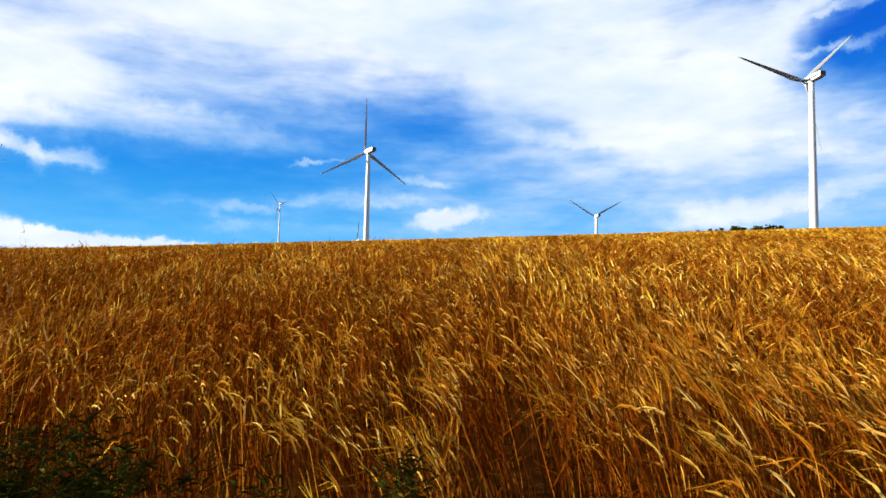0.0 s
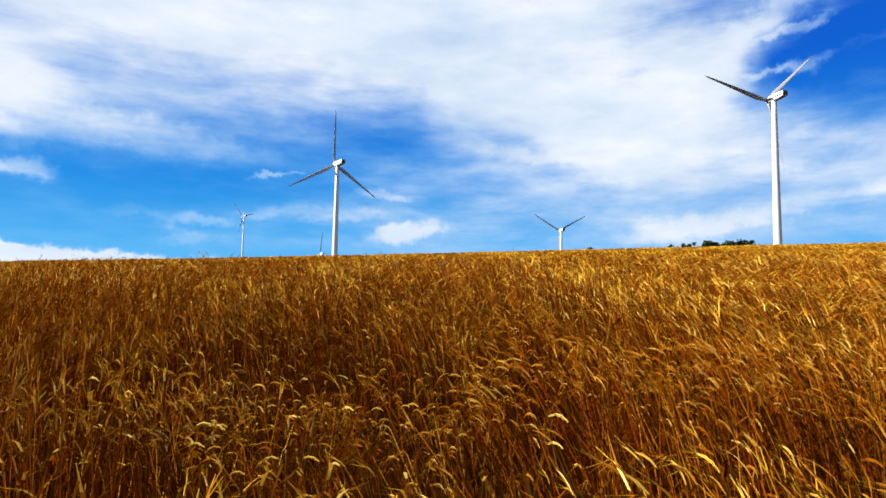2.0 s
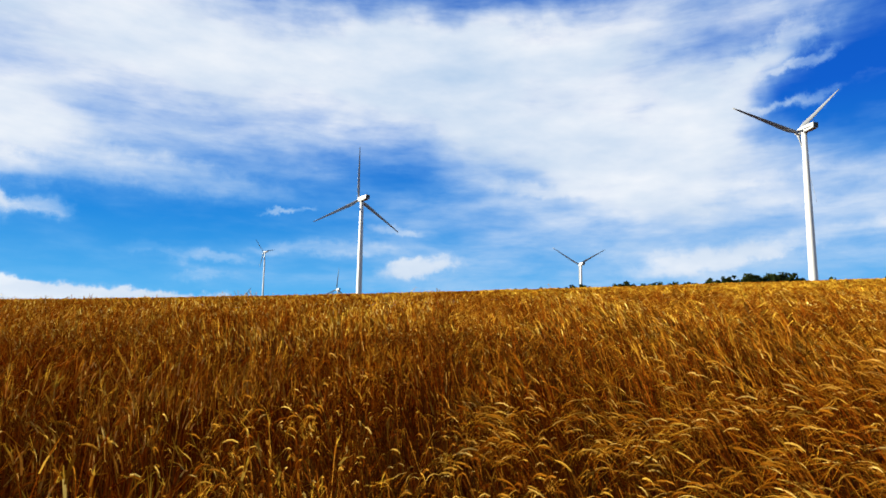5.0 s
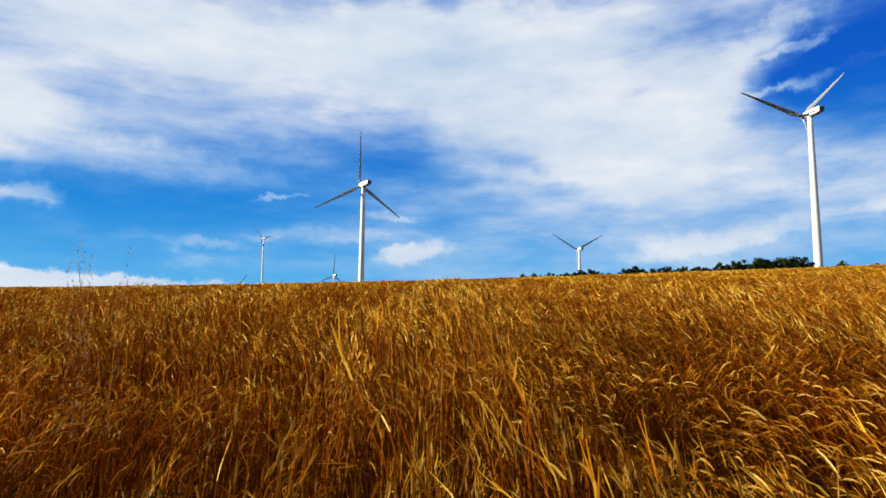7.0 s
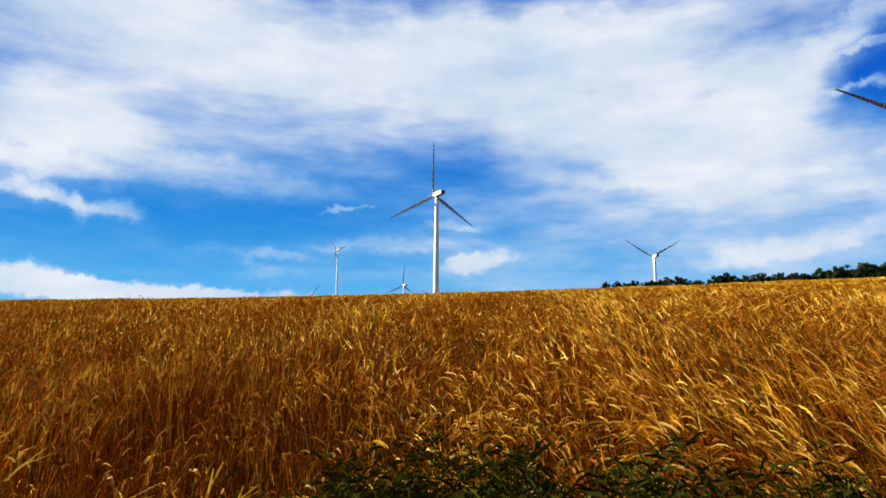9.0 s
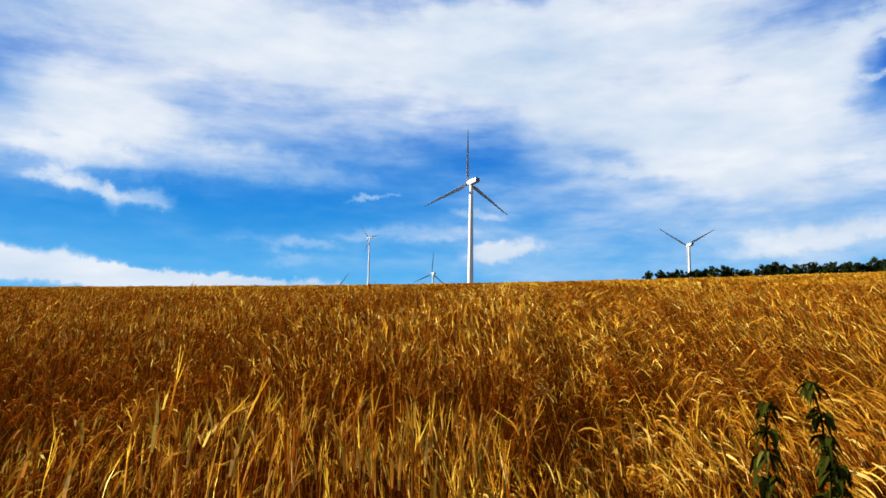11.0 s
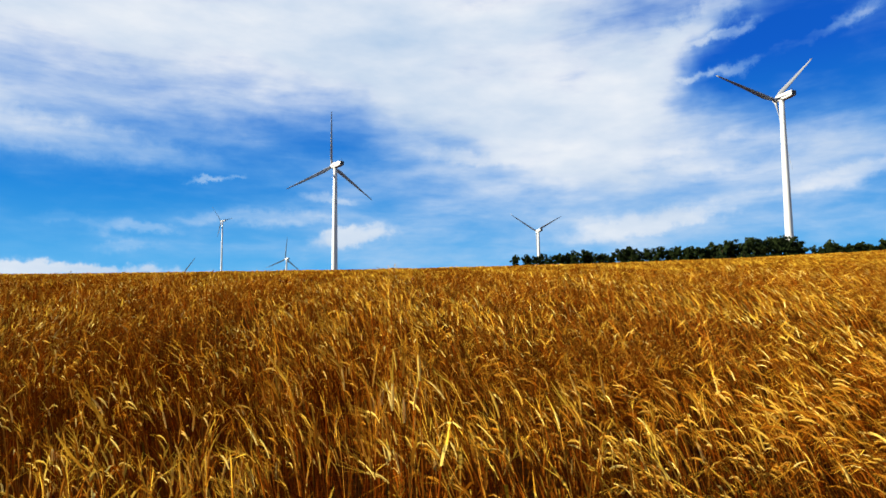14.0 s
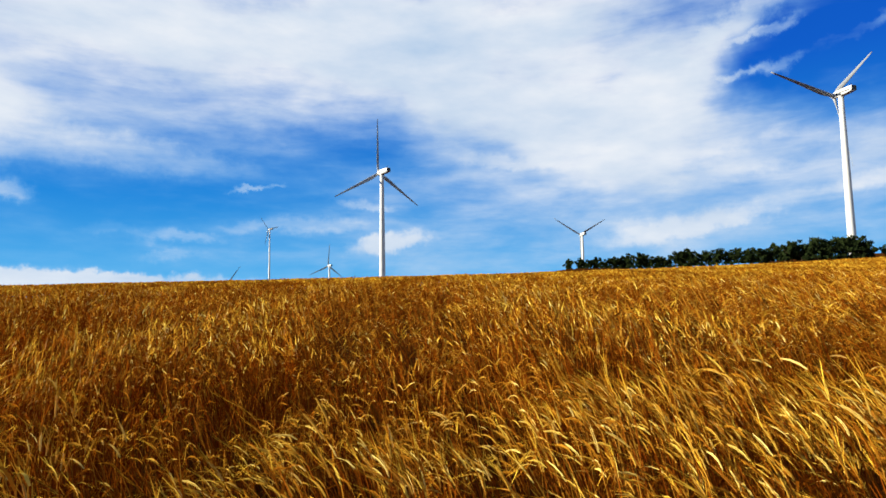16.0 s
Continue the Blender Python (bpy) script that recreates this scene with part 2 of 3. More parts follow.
STRAW = leafy("straw", [(0.0, (0.085, 0.016, 0.0012)), (0.6, (0.195, 0.050, 0.0035)), (1.0, (0.38, 0.195, 0.022))], (0.085, 0.019, 0.001), 0.6, 0.12, edge_shade=True, warm=(0.85, 0.3, 0.1))
BLADE = leafy("dry_leaf", [(0.0, (0.07, 0.016, 0.0009)), (0.8, (0.17, 0.053, 0.003)), (1.0, (0.13, 0.085, 0.006))], (0.075, 0.018, 0.001), 0.7, 0.2, edge_shade=True, warm=(0.85, 0.3, 0.1))
GREEN = leafy("green_leaf", [(0.0, (0.024, 0.030, 0.003)), (0.6, (0.050, 0.060, 0.007)), (1.0, (0.12, 0.125, 0.025))], (0.034, 0.038, 0.004), 0.6, 0.12, 3.0)
NETTLE_AND_SHADED_WEED = leafy("nettle_and_shaded_weed_leaf", [(0.0, (0.011, 0.012, 0.0015)), (0.85, (0.03, 0.031, 0.004)), (1.0, (0.10, 0.095, 0.02))], (0.018, 0.02, 0.0025), 0.65, 0.1, 3.0)
BUSH = leafy("grey_green_leaf", [(0.0, (0.024, 0.030, 0.003)), (0.6, (0.078, 0.086, 0.014)), (1.0, (0.28, 0.28, 0.085))], (0.042, 0.048, 0.006), 0.6, 0.12, 3.0)
PETAL = leafy("pale_flower", [(0.0, (0.45, 0.47, 0.40)), (1.0, (0.75, 0.76, 0.68))], (0.5, 0.5, 0.42), 0.6, 0.3, 3.0)
SEEDHEAD = leafy("grass_seed_head", [(0.0, (0.16, 0.09, 0.05)), (1.0, (0.34, 0.22, 0.11))], (0.2, 0.11, 0.06), 0.6, 0.3, 3.0)
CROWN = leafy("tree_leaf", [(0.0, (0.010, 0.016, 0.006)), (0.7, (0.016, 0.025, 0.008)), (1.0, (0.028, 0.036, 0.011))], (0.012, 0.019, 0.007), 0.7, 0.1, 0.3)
BARK = surface("bark", (0.09, 0.065, 0.045), (0.04, 0.03, 0.022), 1.5, 0.85, 0, 0.4, 0.7, (1, 1, 0.3))
PAINT = surface("white_tower_paint", (0.42, 0.42, 0.42), (0.33, 0.33, 0.32), 0.12, 0.38, 0, 0.01, 0.25, (1, 1, 0.15))
GLASSFIBRE = surface("blade_gelcoat", (0.22, 0.223, 0.228), (0.17, 0.17, 0.17), 0.2, 0.35, 0, 0.01, 0.3)
DARK = surface("dark_grille", (0.016, 0.016, 0.018), (0.01, 0.01, 0.01), 1.0, 0.6, 0, 0.05, 0.5)
CONCRETE = surface("concrete", (0.36, 0.35, 0.32), (0.24, 0.23, 0.21), 0.8, 0.85, 0, 0.2, 0.6)
SOIL = surface("soil_and_straw", (0.055, 0.018, 0.003), (0.025, 0.009, 0.002), 0.9, 0.9, 0, 0.6, 0.9)


# ---------------------------------------------------------------- the lie of the land
def rail(x):
    """y of the farm track's line at x (arrays too)."""
    t = np.clip(-np.asarray(x, float) / 3.418, -5, 25)
    return 0.0216 * t - 0.0212 * t * t


CROP = 0.88                               # height of the standing crop
# (x, y, height) of the ground on the plateau behind the brow
FAR_SPOTS = [(-112, 300, 16.0), (-150, 290, 11.0), (-230, 330, 7.0), (24, 286, 22.0), (-80, 305, 22.4), (62, 278, 21.8), (62.4, 395.5, 31.0), (-223, 435.3, 16.0),
             (-399, 581, 30.0), (-108.5, 840.5, 15.0), (-583.7, 1106.5, 10.0), (-770, 1070, 0.0)]


def land(x, y):
    """Height of the bare ground."""
    x, y = np.asarray(x, float), np.asarray(y, float)
    w = y - rail(x)
    xs = np.clip(x, -160, 120)
    slope = 0.1161 + 0.0191 * np.tanh((xs / 50 + 0.577) / 0.656) + 0.00232 * xs / 50
    wc = np.clip(w, 0, 400)
    near = 0.93 - CROP + slope * wc - 3.99e-4 * wc * wc
    near = near + np.minimum(w, 0) * 0.02
    near = near + 0.03 * np.sin(x * 0.9 + 0.4 * y) * np.sin(y * 0.7) * np.clip(w / 6, 0, 1)
    top, low = np.zeros_like(w), np.zeros_like(w)
    for fx, fy, fz in FAR_SPOTS:
        q = 1 / ((x - fx) ** 2 + (y - fy) ** 2 + 60) ** 1.5
        top, low = top + q * fz, low + q
    ring = 1 / 1500.0 ** 3 + np.clip((np.hypot(x, y) - 1200) / 1500, 0, 4) * 1e-8
    far = top / (low + ring)
    s = np.clip((w - 180) / 120, 0, 1)
    s = s * s * (3 - 2 * s)
    return near * (1 - s) + far * s


def mesh_from(name, verts, quads, mats, index=None, smooth=True):
    """A mesh from arrays of corners and four-cornered faces."""
    me = bpy.data.meshes.new(name)
    me.vertices.add(len(verts))
    me.vertices.foreach_set("co", np.ascontiguousarray(verts, dtype=np.float32).ravel())
    me.loops.add(quads.size)
    me.loops.foreach_set("vertex_index", np.ascontiguousarray(quads, dtype=np.int32).ravel())
    me.polygons.add(len(quads))
    me.polygons.foreach_set("loop_start", np.arange(0, quads.size, 4, dtype=np.int32))
    for m in mats:
        me.materials.append(m)
    if index is not None:
        me.polygons.foreach_set("material_index", np.ascontiguousarray(index, dtype=np.int32))
    me.polygons.foreach_set("use_smooth", np.full(len(quads), smooth))
    me.update(calc_edges=True)
    me.validate()
    return me


def grid_axis(a, b, fine, reach, growth=1.13):
    line = list(np.arange(a, b + 1e-6, fine))
    step, lo, hi = fine, a, b
    while hi < reach or lo > -reach:
        step *= growth
        if hi < reach:
            hi += step
            line.append(hi)
        if lo > -reach:
            lo -= step
            line.insert(0, lo)
    return np.array(line)


def build_ground():
    gx, gy = grid_axis(-120, 50, 1.0, 3800), grid_axis(-8, 60, 0.7, 3800)
    xx, yy = np.meshgrid(gx, gy, indexing="ij")
    v = np.stack([xx, yy, land(xx, yy)], -1).reshape(-1, 3)
    i = np.arange((len(gx) - 1) * (len(gy) - 1))
    a = (i // (len(gy) - 1)) * len(gy) + i % (len(gy) - 1)
    q = np.stack([a, a + len(gy), a + len(gy) + 1, a + 1], -1)
    ob = new("ground", mesh_from("ground", v, q, [SOIL]))
    tagged(ob, "sloping brown farmland soil strewn with straw", "ground", kind="structure")


build_ground()


# ---------------------------------------------------------------- small building helpers
def part(name, bm, material, parent, label=""):
    me = bpy.data.meshes.new(name)
    bm.to_mesh(me)
    bm.free()
    me.materials.append(material)
    ob = new(name, me)
    ob.parent = parent
    return tagged(ob, label)


def thing(name, m, label, category, group=""):
    ob = new(name)
    ob.empty_display_size = 0.2
    ob.matrix_world = m
    return tagged(ob, label, category, group)


def rings(bm, loops, close=True, smooth=True):
    """Skin a row of rings, each a list of points."""
    vs = [[bm.verts.new(p) for p in loop] for loop in loops]
    k = len(loops[0])
    for a, b in zip(vs, vs[1:]):
        for i in range(k):
            f = bm.faces.new((a[i], a[(i + 1) % k], b[(i + 1) % k], b[i]))
            f.smooth = smooth
    if close:
        bm.faces.new(vs[0][::-1])
        bm.faces.new(vs[-1])
    return bm


def circle(r, z, k=32, cx=0.0, cy=0.0):
    return [(cx + r * math.cos(2 * math.pi * i / k), cy + r * math.sin(2 * math.pi * i / k), z) for i in range(k)]


def box(bm, x0, x1, y0, y1, z0, z1, bevel=0.0):
    made = bmesh.ops.create_cube(bm, size=1.0)["verts"]
    for v in made:
        v.co = Vector(((x0 + x1) / 2 + v.co.x * (x1 - x0), (y0 + y1) / 2 + v.co.y * (y1 - y0), (z0 + z1) / 2 + v.co.z * (z1 - z0)))
    if bevel:
        edges = {e for v in made for e in v.link_edges}
        bmesh.ops.bevel(bm, geom=list(edges), offset=bevel, segments=3, affect="EDGES")
    return bm


# ---------------------------------------------------------------- wind turbines
def blade_mesh(length, pitch):
    """A tapered, twisted aerofoil blade along +z from the hub's centre; the rotor turns in the xz plane."""
    bm = bmesh.new()
    loops, k = [], 14
    for j in range(15):
        s = (j / 14) ** 1.15
        z = 0.02 * length + s * 0.98 * length
        root = max(0.0, 1 - s / 0.13)
        chord = (0.072 - 0.060 * s) * length * min(1.0, 0.5 + s * 3.6) + 0.004 * length
        chord = chord * (1 - root) + 0.048 * length * root
        thick = chord * (0.24 - 0.1 * s) * (1 - root) + 0.048 * length * root
        turn = radians(pitch + 16 * (1 - s) ** 2)
        loop = []
        for i in range(k):
            a = 2 * math.pi * i / k
            cx = chord * (0.5 * math.cos(a) + 0.2 * (1 - root))
            cy = 0.5 * thick * math.sin(a) * (1 - 0.35 * math.cos(a) * (root - 1) * -1)
            loop.append((cx * math.cos(turn) - cy * math.sin(turn), cx * math.sin(turn) + cy * math.cos(turn) - 0.012 * length * s * s, z))
        loops.append(loop)
    return rings(bm, loops)


def wind_turbine(x, y, hub_z, tall, length, faces, phase, pitch, label):
    """faces: the heading of the rotor; phase: the angle of its first blade."""
    k = length / 40.0
    base = hub_z - tall
    t = thing("wind_turbine", pose(x, y, base, 0, 0, 180 - faces), label, "wind turbine", "wind turbines on the hill")
    bm = bmesh.new()
    h = tall - 2.0 * k
    rb, rt = 2.25 * k, 1.35 * k
    loops = []
    for i in range(13):
        loops.append(circle(rb + (rt - rb) * i / 12, h * i / 12, 36))
    part("tower", rings(bm, loops), PAINT, t, "tall tapered white steel tower")
    part("foundation", rings(bmesh.new(), [circle(4.2 * k, -3.0, 24), circle(4.2 * k, 0.12, 24), circle(4.0 * k, 0.25, 24)]), CONCRETE, t, "round concrete foundation")
    part("tower_door", box(bmesh.new(), -0.5 * k, 0.5 * k, rb - 0.12, rb + 0.05, 1.0 * k, 3.2 * k, 0.03), DARK, t)
    part("yaw_ring", rings(bmesh.new(), [circle(rt * 1.12, h - 0.1), circle(rt * 1.12, h + 0.6 * k)]), PAINT, t)
    # the nacelle: a long rounded housing, its rotor end towards -y
    bm = bmesh.new()
    loops = []
    for yy, half, top, bot in ((-3.4, 1.25, 1.35, 1.35), (-2.9, 1.6, 1.65, 1.6), (0.0, 1.85, 1.85, 1.75), (5.0, 1.85, 1.95, 1.7), (8.2, 1.75, 1.85, 1.3), (8.6, 1.6, 1.7, 1.1)):
        loop = []
        for i in range(24):
            a = 2 * math.pi * i / 24
            c, s = math.cos(a), math.sin(a)
            e = 0.45
            loop.append((half * k * math.copysign(abs(c) ** e, c), yy * k, tall + k * (top if s > 0 else bot) * math.copysign(abs(s) ** e, s)))
        loops.append(loop)
    nacelle = part("nacelle", rings(bm, loops), PAINT, t, "white box-shaped nacelle housing")
    part("rear_vent", box(bmesh.new(), -1.5 * k, 1.5 * k, 8.58 * k, 8.72 * k, tall - 0.95 * k, tall + 1.55 * k, 0.04 * k), DARK, nacelle, "dark ventilation grille")
    part("side_stripe", box(bmesh.new(), -1.9 * k, 1.9 * k, -1.5 * k, 7.6 * k, tall - 0.55 * k, tall + 0.1 * k, 0.03 * k), DARK, nacelle, "dark joint line along the housing")
    bm = rings(bmesh.new(), [circle(0.06 * k, tall + 1.7 * k, 8, 0, 7.2 * k), circle(0.05 * k, tall + 3.4 * k, 8, 0, 7.2 * k)])
    box(bm, -0.7 * k, 0.7 * k, 7.14 * k, 7.26 * k, tall + 3.0 * k, tall + 3.12 * k)
    part("wind_vane_mast", bm, DARK, nacelle)
    # the hub's rounded nose
    bm = bmesh.new()
    loops = []
    for s in (0.0, 0.25, 0.5, 0.7, 0.85, 0.95, 1.0):
        r = max(0.04, 1.5 * math.sqrt(max(0, 1 - s ** 2.4)))
        loops.append([(p[0] * k, (-3.3 - 3.2 * s) * k, tall + p[1] * k) for p in circle(r, 0, 24)])
    part("hub", rings(bm, loops), PAINT, t, "rounded white rotor hub")
    for i in range(3):
        b = part("blade", blade_mesh(length, pitch), GLASSFIBRE, t, "long slender white rotor blade")
        b.matrix_basis = Matrix.Translation((0, -4.7 * k, tall)) @ pose(0, 0, 0, 0, 90 - phase - 120 * i, 0)
    return t


wind_turbine(62.4, 395.5, 121.0, 90, 41, -29, 16, -50, "white three-bladed wind turbine standing idle behind the hedge")
wind_turbine(-223.0, 435.3, 106.3, 90, 41, -54, 90, 8, "white three-bladed wind turbine turning slowly beyond the brow")
wind_turbine(-399.0, 581.0, 91.8, 62, 17, -80, 165, 8, "small slender white wind turbine beyond the brow")
wind_turbine(-108.5, 840.5, 102.7, 88, 41, -30, 30, 8, "distant white wind turbine standing behind the low trees")
wind_turbine(-583.7, 1106.5, 98.2, 88, 41, -52, 95, 8, "distant white wind turbine half hidden by the hill")
wind_turbine(-770.0, 1070.0, 70.0, 70, 40, -52, 125, 8, "distant wind turbine of which one blade shows over the hill")


# ---------------------------------------------------------------- the hedge of low trees
def tree_mesh(seed, height, spread):
    """trunk bmesh, crown corners and faces"""
    rng = random.Random(seed)
    bm = bmesh.new()
    tips = []

    def limb(p, d, r, n, depth):
        loops = []
        for j in range(n + 1):
            side = d.orthogonal().normalized()
            other = d.cross(side)
            rr = r * (1 - 0.7 * j / n)
            loops.append([tuple(p + (side * math.cos(a) + other * math.sin(a)) * rr) for a in (0, 1.257, 2.513, 3.77, 5.027)])
            if j < n:
                d = (d + Vector((rng.uniform(-0.25, 0.25), rng.uniform(-0.25, 0.25), rng.uniform(-0.05, 0.2)))).normalized()
                p = p + d * (height * (0.16 if depth == 0 else 0.13))
                if depth < 2 and j >= (0 if depth else 0):
                    for _ in range(2 if depth == 0 else 1):
                        a = rng.uniform(0, 6.283)
                        limb(p, (d * 0.4 + Vector((math.cos(a), math.sin(a), rng.uniform(0.1, 0.7))) * 0.9).normalized(), rr * 0.55, 3, depth + 1)
        rings(bm, loops)
        tips.append(p)

    limb(Vector((0, 0, -0.4)), Vector((0, 0, 1)), height * 0.035, 4, 0)
    nr = np.random.RandomState(seed)
    lobes = [(t.x * spread, t.y * spread, max(t.z, height * 0.2), height * rng.uniform(0.09, 0.17)) for t in tips]
    for _ in range(7):
        a = rng.uniform(0, 6.283)
        lobes.append((math.cos(a) * height * 0.3 * spread, math.sin(a) * height * 0.3 * spread, height * rng.uniform(0.08, 0.3), height * 0.14))
    pts = []
    for lx, ly, lz, lr in lobes:
        g = nr.normal(size=(30, 3))
        g = g / np.linalg.norm(g, axis=1)[:, None] * (lr * nr.uniform(0.35, 1.1, (30, 1)))
        pts.append(g * [1.15, 1.15, 0.9] + [lx, ly, lz])
    c = np.concatenate(pts)
    c[:, 2] = np.maximum(c[:, 2], 0.15)
    n = len(c)
    a1 = nr.normal(size=(n, 3))
    a1 /= np.linalg.norm(a1, axis=1)[:, None]
    a2 = np.cross(a1, nr.normal(size=(n, 3)))
    a2 /= np.linalg.norm(a2, axis=1)[:, None]
    size = nr.uniform(0.27, 0.66, (n, 1)) * (height / 6) ** 0.5
    v = np.stack([c - a1 * size, c + a2 * size * 0.55, c + a1 * size, c - a2 * size * 0.55], 1).reshape(-1, 3)
    return bm, v, np.arange(n * 4).reshape(-1, 4)


def hedge():
    kinds = []
    for i, (height, spread) in enumerate(((4.0, 1.0), (4.5, 1.3), (6.0, 1.1), (7.5, 1.15), (5.0, 0.9))):
        bm, v, q = tree_mesh(11 + i, height, spread)
        t = thing("hedge_tree", pose(0, 0, -200), "dark green broadleaf tree in a field hedge", "tree", "trees of the hedge")
        part("trunk", bm, BARK, t)
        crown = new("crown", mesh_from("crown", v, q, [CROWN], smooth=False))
        crown.parent = t
        kinds.append((t, height))
    rng = random.Random(5)
    x, first = -81.0, [True] * len(kinds)
    while x < 150:
        # wanted height along the hedge: low at its end, a tall clump further on
        if x < -62:
            want, gap = 4.6, 4.2
        elif x < -36:
            want, gap = 5.7, 3.4
        elif x < -3:
            want, gap = 6.1, 3.0
        elif x < 6:
            want, gap = 6.7, 3.0
        elif x < 35:
            want, gap = 7.6, 2.8
        elif x < 41:
            x = 42.0
            want, gap = 5.6, 3.5
        else:
            want, gap = 5.8, 3.2
        want *= rng.uniform(0.78, 1.03)
        i = min(range(len(kinds)), key=lambda j: abs(kinds[j][1] - want * rng.uniform(0.8, 1.25)))
        t, height = kinds[i]
        y = 307 - 0.2 * (x + 80) + rng.uniform(-1.5, 1.5)
        s = want / height
        m = pose(x, y, float(land(x, y)) - 0.1, 0, 0, rng.uniform(0, 360)) @ Matrix.Diagonal((s, s, s, 1))
        if first[i]:
            t.matrix_world = m
            first[i] = False
        else:
            copy_thing(t, m @ Matrix.Diagonal((1 / t.scale[0], 1 / t.scale[1], 1 / t.scale[2], 1)))
        x += gap * rng.uniform(0.75, 1.2)
    for (t, height), unused in zip(kinds, first):
        if unused:
            for o in (*t.children_recursive, t):
                bpy.data.objects.remove(o)


hedge()


# ---------------------------------------------------------------- the standing crop
RS = np.random.RandomState(7)


def ripple(x, y, k):
    """A smooth uneven field from -1 to 1 over the plan, of about k metres."""
    out = 0
    for a, b, c, d in ((1.0, 0.3, 0.0, 0.9), (-0.5, 1.1, 1.7, 0.8), (0.7, -0.9, 4.1, 0.7), (1.9, 1.3, 2.2, 0.4), (-1.7, 2.1, 5.0, 0.35)):
        out = out + d * np.sin((a * x + b * y) * 6.283 / k + c)
    return out / 1.8


def strips(centre, width, across, m, start):
    """Tubes of m sides (or ribbons, m = 1) round the lines centre (n, k, 3); across: (n, 3)."""
    n, k, _ = centre.shape
    along = np.gradient(centre, axis=1)
    along /= np.linalg.norm(along, axis=2)[..., None] + 1e-9
    e1 = np.broadcast_to(across[:, None], centre.shape)
    e2 = np.cross(along, e1)
    if m == 1:
        v = np.stack([centre - e1 * width[..., None], centre + e1 * width[..., None]], 2)
        cols, pairs = 2, [(0, 1)]
    else:
        v = np.stack([centre + (e1 * math.cos(6.2832 * i / m) + e2 * math.sin(6.2832 * i / m)) * width[..., None] for i in range(m)], 2)
        cols, pairs = m, [(i, (i + 1) % m) for i in range(m)]
    at = start + (np.arange(n)[:, None] * k + np.arange(k - 1)[None]) * cols
    q = np.stack([np.stack([at + a, at + b, at + cols + b, at + cols + a], -1) for a, b in pairs], 2)
    return v.reshape(-1, 3), q.reshape(-1, 4)


class Crop:
    def __init__(self):
        self.v, self.q, self.m, self.count = [], [], [], 0

    def add(self, centre, width, across, sides, mat):
        v, q = strips(centre, width, across, sides, self.count)
        self.v.append(v)
        self.q.append(q)
        self.m.append(np.full(len(q), mat))
        self.count += len(v)


# stretches of the edge where weeds have crowded out the crop: from x, to x, how deep
WEEDY = [(-29.85, -28.9, 2.2), (-28.9, -28.25, 1.85), (-28.25, -27.15, 2.4), (-32.1, -30.1, 2.25), (-37.5, -36.3, 1.85), (-3.3, 0.3, 2.0), (-14.2, -12.4, 1.55), (-14.4, -13.2, 2.1), (-26.9, -25.2, 1.5)]


